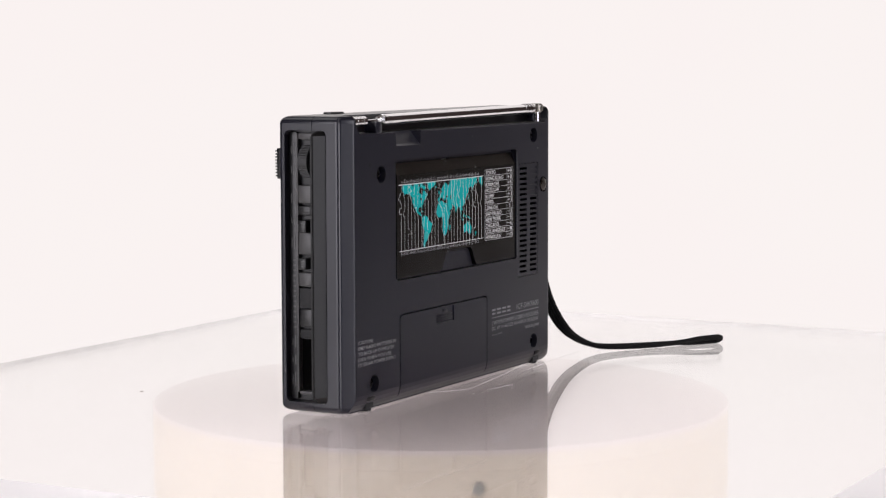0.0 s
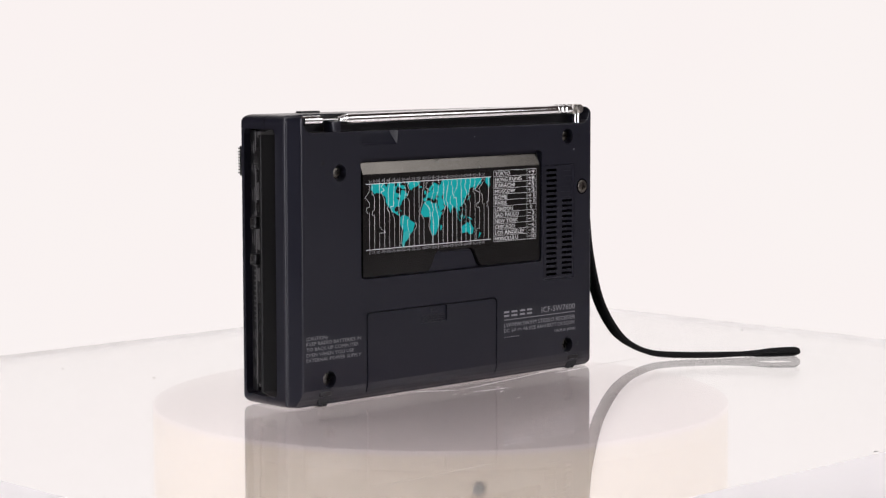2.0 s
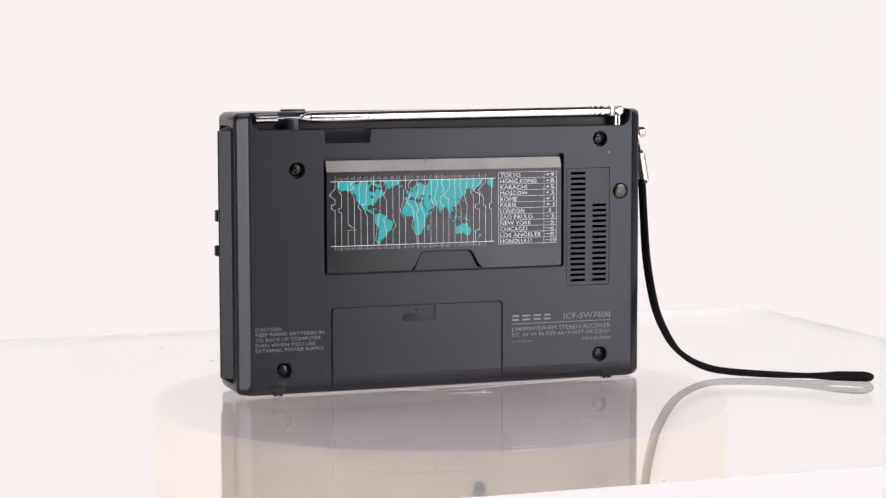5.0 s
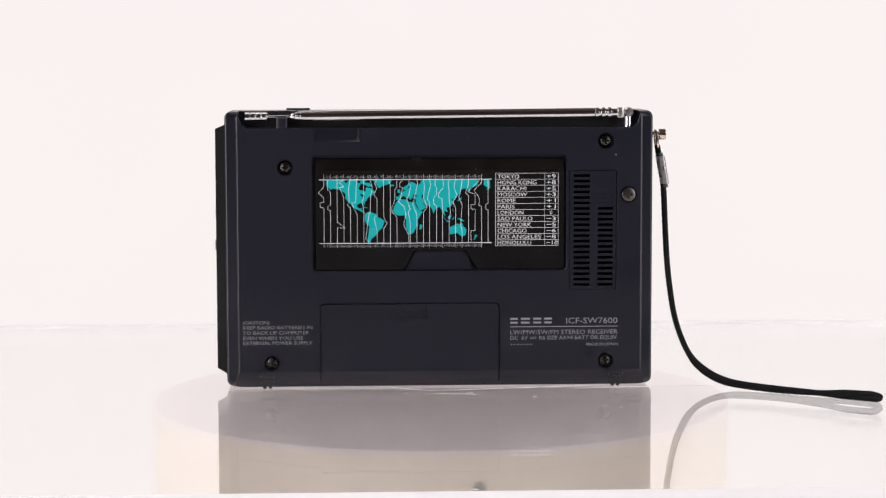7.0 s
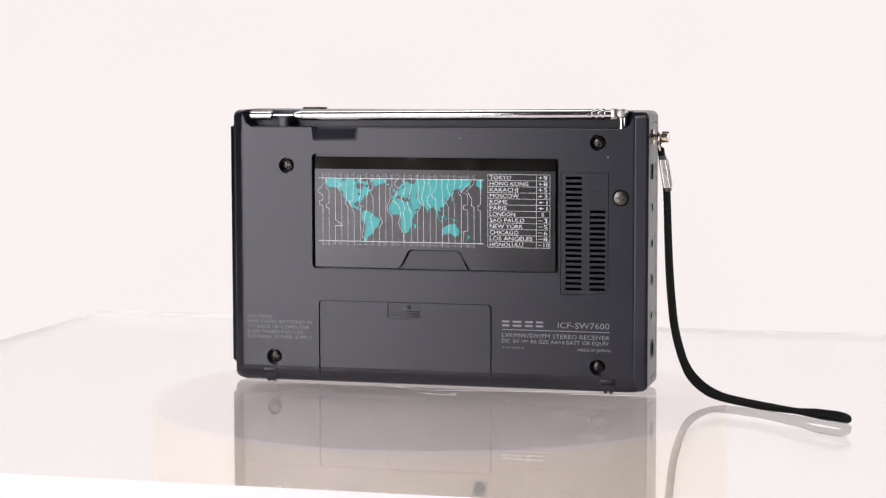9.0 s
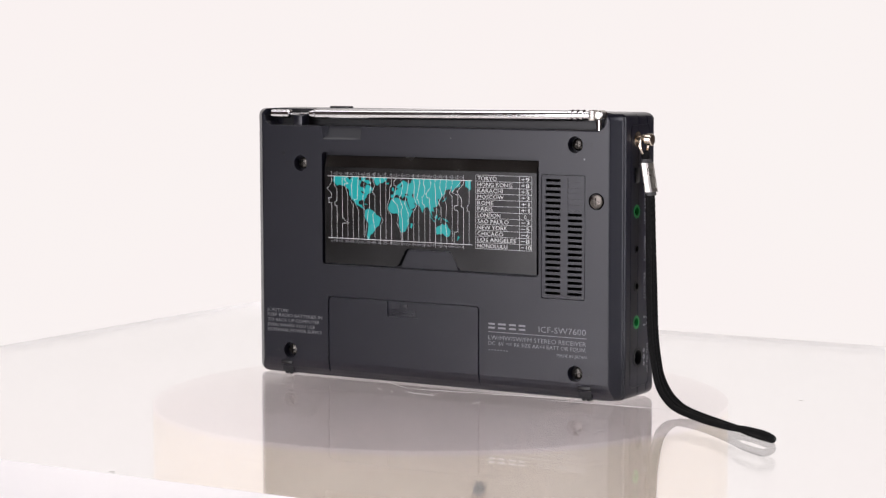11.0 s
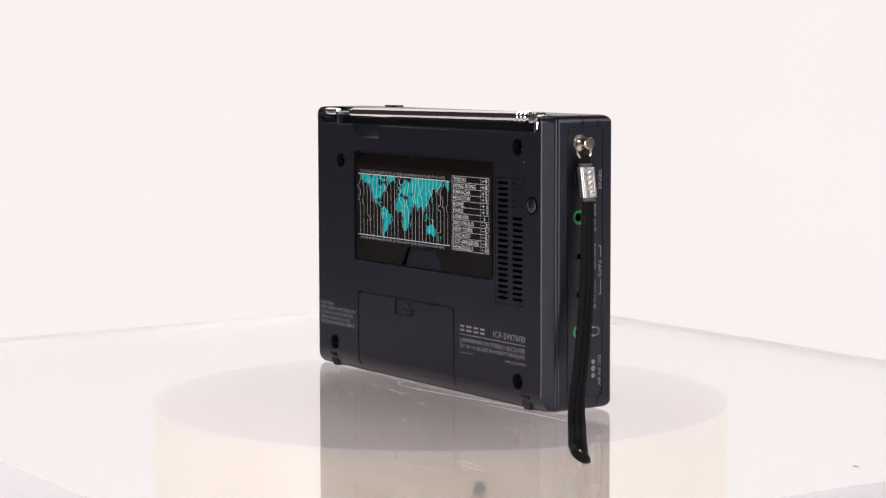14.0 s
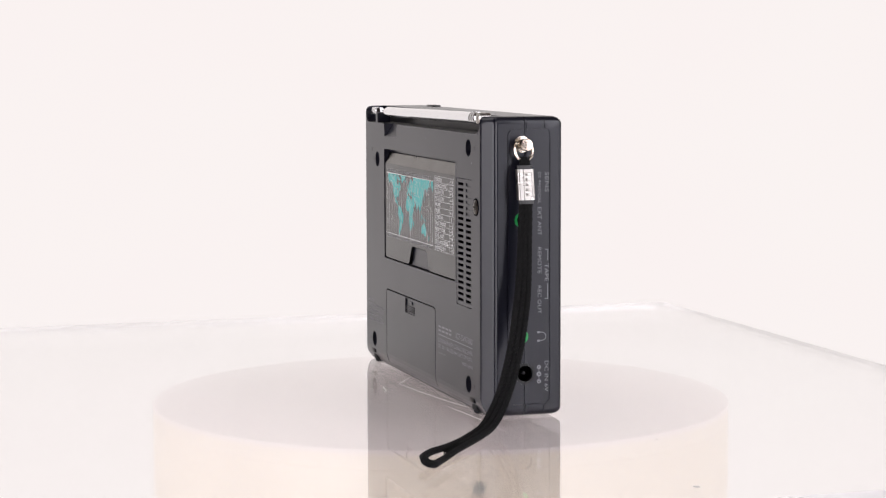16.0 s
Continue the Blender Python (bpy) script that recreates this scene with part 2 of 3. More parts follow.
def build_plate():
    plate = tagged(new("clear_plate", mesh_of("clear_plate", plate_form(), ACRYLIC, 0)), "thick clear acrylic plate turning on the stand", "plate")
    plate.visible_shadow = False
    plate.data.materials.append(EDGE)
    plate.data.materials.append(UNDERSIDE)
    for f in plate.data.polygons:
        f.material_index = 0 if f.normal.z > 0.5 else 2 if f.normal.z < -0.5 else 1
    for x, y, r, mat in ((-120, 192, 0.9, DUST), (-79, 103.5, 0.9, DUST), (237.4, 17, 1.5, PALE_DUST), (153, 38, 0.9, PALE_DUST), (-92.6, 155.6, 0.8, DUST),
                         (2, -226.5, 1.2, PALE_DUST), (105, 18, 0.5, PALE_DUST), (62, 60, 0.5, PALE_DUST)):
        bm = bmesh.new()
        bmesh.ops.create_icosphere(bm, subdivisions=1, radius=r)
        for v in bm.verts:
            v.co = Vector((v.co.x * 1.2 + x, v.co.y * 0.9 + y, 0.1 * v.co.z + 0.05)) + 0.08 * noise.noise_vector(v.co * 3)
        part("dust_speck", bm, mat, plate)
    rnd = random.Random(4)
    for x, y, n in ((5, -31, 4), (9, -27, 3), (38, -34, 2), (-4, -50, 2), (68, -62, 2), (-14, -26, 3)):
        for _ in range(n):
            a, l, u, w = rnd.uniform(-0.5, 0.5), rnd.uniform(0.6, 2.6), x + rnd.uniform(-6, 6), y + rnd.uniform(-4, 4)
            d = Vector((math.cos(a), math.sin(a), 0))
            c = Vector((u, w, 0.03))
            bm = bmesh.new()
            sweep(bm, [c - d * l / 2, c, c + d * l / 2], 0.07, 4)
            part("scratch", bm, PALE_DUST, plate)
    # long hairline scratches beside the radio
    for path in (((-6, -18), (12, -15.8), (41, -11.3)), ((-6, -18), (-14, -13.5), (-23, -7.6)), ((56, -15.2), (88, -12), (122, -10.5)), ((33, -13.2), (52, -9.5), (71, -5.6)), ((-5, -25.5), (4, -27.5), (14, -28))):
        line = smooth_path([(x, y, 0.02) for x, y in path], 6)
        part("scratch", sweep(bmesh.new(), line, lambda u: 0.02 + 0.07 * math.sin(math.pi * u), 4), PALE_DUST, plate)
    return plate


def plate_form():
    bm = prism(bmesh.new(), rounded(-254, 261, -229, 213, 6, 6), -20, 0, "z")
    return bm


# ---- the radio ----
BACK, FRONT, LEFT, RIGHT, LOW, TOP = -10.5, 22.1, -93.8, 92.3, 0.2, 120.1
SEAM = 6.2


def shell_form():
    """The case: a flat back between broad chamfers, a fine step where the chamfers meet the sides, a rounded front, top and bottom."""
    def flank(x, s):
        """Half of the outline from the back to the front; s: the side's sign."""
        pts = [(x - s * 5.8, BACK), (x - s * 5.2, BACK + 0.14), (x - s * 4.8, BACK + 0.42), (x - s * 1.15, -6.75), (x - s * 0.85, -6.35), (x - s * 0.75, -5.85), (x - s * 0.4, -5.75), (x - s * 0.08, -5.4), (x, -4.9)]
        return pts + [(x - s * 1.7 * (1 - math.cos(radians(a))), FRONT - 1.7 + 1.7 * math.sin(radians(a))) for a in (0, 22, 45, 68, 90)]
    outline = flank(RIGHT, 1) + flank(LEFT, -1)[::-1]
    levels, r = [], 3.0
    for a in range(0, 91, 15):
        levels.append((LOW + r - r * math.cos(radians(a)), r - r * math.sin(radians(a))))
    levels += [(LOW + TOP - z, d) for z, d in levels[::-1]]
    bm, loops = bmesh.new(), []
    for z, d in levels:
        row = []
        for x, y in outline:
            depth = (y - BACK) / (FRONT - BACK)
            row.append(bm.verts.new((x * (1 - d / 93.0), y - 1.3 * d * depth + 0.5 * d * (1 - depth), z)))
        loops.append(row)
    n = len(outline)
    for p, q in zip(loops, loops[1:]):
        for k in range(n):
            bm.faces.new((p[k], p[(k + 1) % n], q[(k + 1) % n], q[k]))
    bm.faces.new(loops[0]), bm.faces.new(loops[-1][::-1])
    bmesh.ops.recalc_face_normals(bm, faces=bm.faces[:])
    return bm


def halved(bm, keep_back):
    y = SEAM - 0.12 if keep_back else SEAM + 0.12
    out = bmesh.ops.bisect_plane(bm, geom=bm.verts[:] + bm.edges[:] + bm.faces[:], plane_co=(0, y, 0), plane_no=(0, 1, 0),
                                 clear_outer=keep_back, clear_inner=not keep_back)
    edges = [e for e in out["geom_cut"] if isinstance(e, bmesh.types.BMEdge)]
    bmesh.ops.edgeloop_fill(bm, edges=edges)
    return bm


SCREWS = ((-67.6, 95.9), (71.3, 107.0), (-74.0, 10.8), (71.5, 10.9))
JACKS = ((79.0, 4.9, 2.9, True), (63.3, 5.0, 1.9, False), (47.6, 5.0, 2.5, False), (32.4, 5.0, 2.9, True), (17.4, 6.5, 4.3, False))


def back_cutters():
    cut = []
    # lower back edge, rounded away
    cut.append(prism(bmesh.new(), [(-14, 7.0), (-10.48, 7.0), (-10.2, 5.2), (-9.6, 3.4), (-8.6, 1.8), (-7.6, 0.6), (-7.6, -3), (-14, -3)], -99, 99, "x"))
    # trough for the aerial, open to the back and the top
    cut.append(prism(bmesh.new(), [(-87.6, 125), (-87.6, 117.5), (-86.6, 114.6), (-84, 112.7), (82.3, 112.7), (84.8, 114.4), (85.8, 117.5), (85.8, 125)], -14, -0.6))
    # finger notch below the trough
    bm = bmesh.new()
    for x, y, z in ((-56.2, -14, 106.0), (-34.5, -14, 106.0), (-55.3, -10.5, 106.9), (-35.3, -10.5, 106.9), (-54.4, -9.6, 107.7), (-36.6, -9.6, 107.7), (-57.4, -14, 113.5), (-33.2, -14, 113.5), (-54.4, -5.8, 113.5), (-36.6, -5.8, 113.5)):
        bm.verts.new((x, y, z))
    bmesh.ops.convex_hull(bm, input=bm.verts[:])
    cut.append(bm)
    # well for the map panel
    cut.append(prism(bmesh.new(), rounded(-56, 54.2, 50.8, 101.2, 1.6), -14, -7.4))
    # wells for the screws
    for x, z in SCREWS:
        bm = bmesh.new()
        cut.append(lathe(bm, [(-14, 3.6), (-7.0, 3.5)], "y", (x, 0, z), 24))
    # well behind the sound slots, groove round the battery lid, ledge of the lid's latch
    cut.append(prism(bmesh.new(), rounded(55.3, 76.0, 42.0, 94.3, 0.8), -14, -6.0))
    cut.append(ring_prism(bmesh.new(), rounded(-53.2, 25.2, -4, 37.0, 2.2), rounded(-52.55, 24.55, -4.6, 36.35, 1.8), -14, -9.0))
    cut.append(prism(bmesh.new(), [(-21.6, 36.1), (-21.6, 29.4), (-6.1, 29.4), (-6.1, 36.1)], -14, -9.9))
    # groove where the flat face meets the rounded sides
    for x in (-88.5, 87.9):
        cut.append(boxes((x - 0.12, x + 0.12, -14, -10.3, 8, 112)))
    # channel of the controls and outline of the socket panel
    cut.append(prism(bmesh.new(), rounded(-0.4, 19.3, 4.2, 114.4, 2.2), -99, -86.6, "x"))
    cut.append(ring_prism(bmesh.new(), rounded(-1.0, 17.0, 5.0, 115.4, 2.5), rounded(-0.6, 16.6, 5.4, 115.0, 2.2), 91.9, 99, "x"))
    cut.append(boxes((91.8, 99, 6.7, 7.0, 115.2, 122), (91.8, 99, 14.3, 14.6, 115.2, 122)))
    cut.append(boxes((91.8, 99, 6.7, 7.0, -2, 5.2), (91.8, 99, 14.3, 14.6, -2, 5.2)))
    for z, y, r, _ in JACKS:
        cut.append(lathe(bmesh.new(), [(87, r), (99, r)], "x", (0, y, z), 24))
    return cut


def build_radio():
    radio = thing("radio", "dark navy plastic portable radio standing on edge on the clear plate", "radio")
    flattened(part("back_shell", halved(carve(shell_form(), back_cutters()), True), NAVY, radio, "navy satin plastic back shell", 28))
    flattened(part("front_shell", halved(carve(shell_form(), back_cutters()), False), NAVY, radio, "navy satin plastic front shell", 28))

    # map panel: a stand flap with a sloped upper strip and a thumb notch
    flap = [(-54.6, 51.6), (-17.4, 51.6), (-15.6, 53.0), (-12.6, 58.8), (-11.2, 59.9), (9.8, 59.9), (11.2, 58.8), (14.4, 53.0), (16.2, 51.6), (52.9, 51.6), (52.9, 94.6), (-54.6, 94.6)]
    bm = prism(bmesh.new(), flap, -10.2, -7.6)
    face = part("map_panel", bm, PANEL, radio, "glossy black flap printed with a teal world map")
    bm = prism(bmesh.new(), [(-10.2, 94.7), (-7.6, 94.7), (-7.6, 99.6), (-7.9, 99.8), (-8.3, 99.6)], -54.6, 52.9, "x")
    part("sloped_strip", bm, STRIP, face, "sloped dark metallic strip over the map")
    part("thumb_rest", prism(bmesh.new(), [(-15.2, 51.4), (13.9, 51.4), (11.0, 57.6), (9.6, 59.3), (-11.0, 59.3), (-12.4, 57.6)], -9.0, -7.5), NAVY, radio)
    print_map(face)

    lips = [[(-87.7, 117.5), (-86.7, 114.6), (-84, 112.65), (-57.4, 112.65)], [(-33.2, 112.65), (82.3, 112.65), (84.9, 114.4), (85.9, 117.5)],
            [(-56.1, 52.4), (-55.6, 51.2), (-54.5, 50.75), (52.6, 50.75), (53.8, 51.2), (54.3, 52.4), (54.3, 99.6)]]
    for name, lip in zip(("trough_lip", "trough_lip", "well_lip"), lips):
        part(name, sweep(bmesh.new(), [(x, -10.38, z) for x, z in lip], 0.24, 8), NAVY, radio)
    # Added black sheets on wall and floor stand in for the trough's shade.
    part("trough_shade_sheet", boxes((-83.6, 82.0, -1.2, -0.75, 112.9, 119.6)), DARK, radio, "added black sheet for the shade in the aerial's trough")
    part("trough_floor_shade", boxes((-83.6, -57.6, -9.8, -1.2, 112.72, 112.95), (-57.6, -33.2, -5.4, -1.2, 112.72, 112.95), (-33.2, 82.0, -9.8, -1.2, 112.72, 112.95)), DARK, radio)
    build_grille(radio)
    for i, (x, z) in enumerate(SCREWS):
        bm = carve(lathe(bmesh.new(), [(-8.9, 0.4), (-8.8, 1.6), (-8.4, 2.4), (-7.6, 2.7), (-6.9, 2.7)], "y", (x, 0, z), 24),
                   [boxes((x - 1.5, x + 1.5, -10, -8.1, z - 0.28, z + 0.28)), boxes((x - 0.28, x + 0.28, -10, -8.1, z - 1.5, z + 1.5))])
        part("screw", bm, SCREW, radio, "dark cross-head screw in a well")
        s = 1 if i % 2 else -1
        part("arrow_mark", boxes((x + s * 6.6 - 1.6, x + s * 6.6 + 1.2, -10.56, -10.4, z - 0.62, z - 0.4), (x + s * 6.6 - 1.6, x + s * 6.6 + 1.2, -10.56, -10.4, z + 0.4, z + 0.62),
                                 (x + s * 6.6 + 1.2, x + s * 6.6 + 1.5, -10.56, -10.4, z - 0.9, z + 0.9)), DARK, radio)
    x, z = 81.2, 83.7
    bm = carve(lathe(bmesh.new(), [(-11.1, 0.4), (-11.05, 2.2), (-10.8, 2.9), (-10.2, 3.1)], "y", (x, 0, z), 28),
               [boxes((x - 1.6, x + 1.6, -12, -10.55, z - 0.3, z + 0.3)), boxes((x - 0.3, x + 0.3, -12, -10.55, z - 1.6, z + 1.6))])
    part("contact_screw", bm, BRONZE, radio, "dull nickel earth screw")
    part("screw_rim", lathe_ring(x, z, 3.1, 3.55, -10.7, -10.3), VOID, radio)

    # lid latch ribs
    for k in range(4):
        z = 30.1 + 0.75 * k
        part("latch_rib", boxes((-20.6, -7.1, -10.35, -9.85, z, z + 0.35), bevel=0.08), NAVY, radio)
    part("latch_tongue", boxes((-15.2, -11.4, -10.25, -9.85, 33.6, 35.0), bevel=0.1), NAVY, radio)

    # small feet under the back edge
    for x in (-76.1, 75.9):
        foot = part("foot", boxes((x - 3.0, x + 3.0, -9.6, -4.8, 0.7, 3.4), bevel=0.5), RUBBER, radio, "small black rubber foot")
        part("foot_rib", boxes((x - 1.9, x - 0.5, -9.2, -4.6, -0.4, 1.6), bevel=0.3), RUBBER, foot)
        part("foot_rib", boxes((x + 0.5, x + 1.9, -9.2, -4.6, -0.4, 1.6), bevel=0.3), RUBBER, foot)
        part("foot_plug", boxes((x - 3.2, x + 3.2, -10.75, -8.8, 4.0, 6.0), bevel=0.6), DARK, radio)
    part("front_foot", boxes((-80, 80, 15.0, 17.6, -0.44, 2.0), bevel=0.3), RUBBER, radio)
    part("top_button", boxes((-67.6, -57.2, 13.4, 17.2, 118.0, 120.9), bevel=0.3), DARK, radio, "low black push button")
    part("pin_mark", lathe(bmesh.new(), [(-10.56, 0.85), (-10.4, 0.85)], "y", (-76.8, 0, 100.2), 14), DARK, radio)
    part("pin_mark", lathe(bmesh.new(), [(-10.56, 0.4), (-10.4, 0.4)], "y", (75.6, 0, 101.0), 10), FAINT_INK, radio)
    part("pin_mark", lathe(bmesh.new(), [(-10.54, 0.2), (-10.4, 0.2)], "y", (11.0, 0, 108.6), 10), FAINT_INK, radio)

    build_aerial(radio)
    build_controls(radio)
    build_sockets(radio)
    build_strap(radio)
    print_back(radio)
    return radio


def lathe_ring(x, z, r0, r1, lo, hi):
    def circle(r):
        return [(x + r * math.cos(2 * math.pi * k / 28), z + r * math.sin(2 * math.pi * k / 28)) for k in range(28)]
    return ring_prism(bmesh.new(), circle(r1), circle(r0), lo, hi)


def build_grille(radio):
    rows = [91.9 - 2.375 * k for k in range(21)]
    open_slots = boxes(*[(x0, x1, -12, -9, z - 0.6, z + 0.6) for k, z in enumerate(rows) for x0, x1 in ((57.3, 64.4), (67.8, 74.5)) if x0 < 60 or k > 5])
    blind = boxes(*[(67.8, 74.5, -12, -10.1, z - 0.6, z + 0.6) for z in rows[:6]])
    bm = carve(prism(bmesh.new(), rounded(55.55, 75.75, 42.25, 94.05, 0.7), -10.42, -9.8), [open_slots, blind])
    grille = part("sound_grille", bm, NAVY, radio, "panel of short dark sound slots", 25)
    part("grille_backing", boxes((56.0, 75.4, -6.4, -6.1, 42.6, 93.8)), VOID, radio, "deep black behind the slots")


def build_aerial(radio):
    y = -7.0
    def along(rows, r=24):
        """Turned about the aerial's axis, which climbs slightly towards the hinge."""
        bm = lathe(bmesh.new(), rows, "x", (0, y, 0), r)
        for v in bm.verts:
            v.co.z += 118.4 + 0.0085 * v.co.x
        return bm
    tube = part("aerial", along([(-61.2, 1.5), (-60.6, 2.3), (66.6, 2.3), (66.8, 2.0)], 32), CHROME, radio, "chrome telescopic aerial folded into its trough")
    tip = [(-85.0, 1.5)]
    for k in range(4):
        a = -84.7 + 2.4 * k
        tip += [(a, 2.05), (a + 1.9, 2.05), (a + 2.0, 1.85), (a + 2.3, 1.85)]
    part("tip", along(tip + [(-75.0, 1.5)]), CHROME, tube, "ribbed chrome aerial tip")
    part("thin_rod", along([(-75.3, 0.55), (-64.8, 0.55)], 12), CHROME, tube)
    part("nested_sections", along([(-65.2, 0.9), (-64.6, 1.3), (-63.9, 1.3), (-63.8, 1.6), (-63.1, 1.6), (-63.0, 1.85), (-62.2, 1.85), (-62.1, 2.1), (-61.1, 2.1)]), CHROME, tube)
    rings = []
    for k in range(3):
        a = 66.8 + 2.7 * k
        rings += [(a, 2.0), (a + 0.2, 2.5), (a + 1.5, 2.5), (a + 1.7, 1.9), (a + 2.6, 1.9)]
    part("collar", along(rings + [(77.0, 1.9)]), CHROME, tube, "ringed chrome collar")
    bm = lathe(bmesh.new(), [(112.5, 1.9), (117.0, 1.9), (118.0, 1.7), (118.6, 1.2)], "z", (81.2, y, 0), 24)
    part("hinge_post", bm, CHROME, tube, "chrome swivel post")
    bm = boxes((76.4, 79.2, y - 2.0, y + 2.0, 116.9, 121.4), bevel=0.5)
    part("fork", bm, NICKEL, tube)
    bm = carve(lathe(bmesh.new(), [(y - 2.9, 0.5), (y - 2.8, 1.6), (y - 2.2, 2.1), (y + 2.2, 2.1), (y + 2.6, 1.6)], "y", (81.2, 0, 119.3), 24), [boxes((79.8, 82.6, y - 4, y - 2.4, 119.1, 119.5))])
    part("pivot", bm, NICKEL, tube, "chrome pivot screw")
    part("clip", boxes((-71.2, -66.6, -10.4, -4.4, 112.0, 117.4), bevel=0.5), NAVY, radio, "navy clip that holds the aerial")


def build_controls(radio):
    bm = bmesh.new()
    loops = []
    for z, reach in ((4.5, 0.15), (7.0, 1.0), (112.3, 1.0), (114.1, 0.15)):
        loops.append([bm.verts.new((x, y, z)) for x, y in ((-87.2, -0.2), (-93.4, -0.2), (-93.4 - 4.7 * reach, 3.0), (-93.4 - 5.0 * reach, 3.4), (-93.4 - 5.0 * reach, 4.2), (-87.2, 4.4))])
    for a, b in zip(loops, loops[1:]):
        for k in range(6):
            bm.faces.new((a[k], a[(k + 1) % 6], b[(k + 1) % 6], b[k]))
    bm.faces.new(loops[0]), bm.faces.new(loops[-1][::-1])
    bmesh.ops.bevel(bm, geom=[e for e in bm.edges if e.calc_face_angle(0) > 0.3], offset=0.25, segments=2, profile=0.5, affect="EDGES")
    flattened(part("side_ridge", bm, CHARCOAL, radio, "sloped ridge beside the switches", 30), 8e-6)
    part("control_floor", boxes((-88.6, -86.8, 3.6, 19.1, 4.4, 114.2)), DARK, radio, "black recessed control strip")
    part("legend_strip", boxes((-90.6, -88.4, 15.7, 19.2, 5.0, 113.6), bevel=0.2), DARK, radio, "black strip with fine grey legends")
    part("slot_lip", boxes((-91.4, -88.4, 14.6, 15.5, 8.0, 113.2), bevel=0.25), STEELY, radio, "thin grey lip along the switches")
    part("slot_end", boxes((-91.2, -88.4, 6.4, 14.6, 7.0, 8.4), bevel=0.3), STEELY, radio)
    part("slot_end", boxes((-91.0, -88.4, 6.4, 14.6, 110.6, 113.2), bevel=0.4), STEELY, radio)
    # wheel, sliders and keys of the control strip, top to bottom
    wheel = part("thumb_wheel", lathe(bmesh.new(), [(8.4, 6.3), (8.8, 6.8), (12.8, 6.8), (13.2, 6.3)], "y", (-87.2, 0, 101.7), 40), DARK, radio, "ribbed black thumb wheel")
    for k in range(40):
        a = 2 * math.pi * k / 40
        if math.cos(a) < -0.35:
            x, z = -87.2 + 6.85 * math.cos(a), 101.7 + 6.85 * math.sin(a)
            part("wheel_rib", boxes((x - 0.2, x + 0.2, 8.7, 12.9, z - 0.2, z + 0.2)), DARK, wheel)
    for name, z0, z1, x, mat in (("slider", 84.9, 92.2, -91.7, STEELY), ("slider_knob", 80.2, 83.9, -92.2, DARK), ("slider_knob", 73.6, 78.6, -98.6, DARK), ("slider", 64.2, 73.0, -91.7, STEELY),
                                 ("slider_knob", 58.8, 63.4, -98.9, DARK), ("slider", 51.2, 56.8, -91.7, STEELY), ("key", 42.2, 50.6, -91.4, RUBBER), ("key", 34.6, 41.9, -91.0, DARK), ("slider", 30.0, 33.6, -91.0, RUBBER)):
        y0, y1 = (6.4, 10.2) if x < -95 else (8.0, 14.3)
        body = part(name, boxes((x, -88.2, y0, y1, z0, z1), bevel=0.45), mat, radio)
        if name == "slider_knob":
            for k in range(4):
                z = z0 + 0.6 + (z1 - z0 - 1.2) * k / 3
                part("grip_rib", boxes((x - 0.25, x + 0.4, y0 + 0.4, y1 - 0.4, z - 0.2, z + 0.2), bevel=0.08), DARK, body)
    part("slot", boxes((-88.9, -88.3, 5.5, 14.5, 8.6, 29.4)), VOID, radio)
    for k in range(14):
        part("legend_mark", boxes((-90.75, -90.5, 16.3, 17.6, 34 + 2.1 * k, 34.7 + 2.1 * k)), STEELY, radio)
    for z0, z1 in ((10, 16), (19, 23), (26, 31), (66, 72), (76, 80), (84, 90), (96, 101), (104, 109)):
        part("legend_mark", boxes((-90.75, -90.5, 16.4, 17.0, z0, z1)), STEELY, radio)
        part("legend_mark", boxes((-90.75, -90.5, 17.7, 18.2, z0 + 0.8, z1 - 1.2)), STEELY, radio)
    knob = part("tuning_knob", boxes((-92.9, -80.0, 20.0, 23.6, 94.6, 107.0), bevel=0.4), DARK, radio, "ribbed black knob on the front edge")
    for k in range(9):
        z = 95.6 + 1.25 * k
        part("knob_rib", boxes((-93.3, -80.2, 23.3, 24.0, z, z + 0.6), bevel=0.1), DARK, knob)


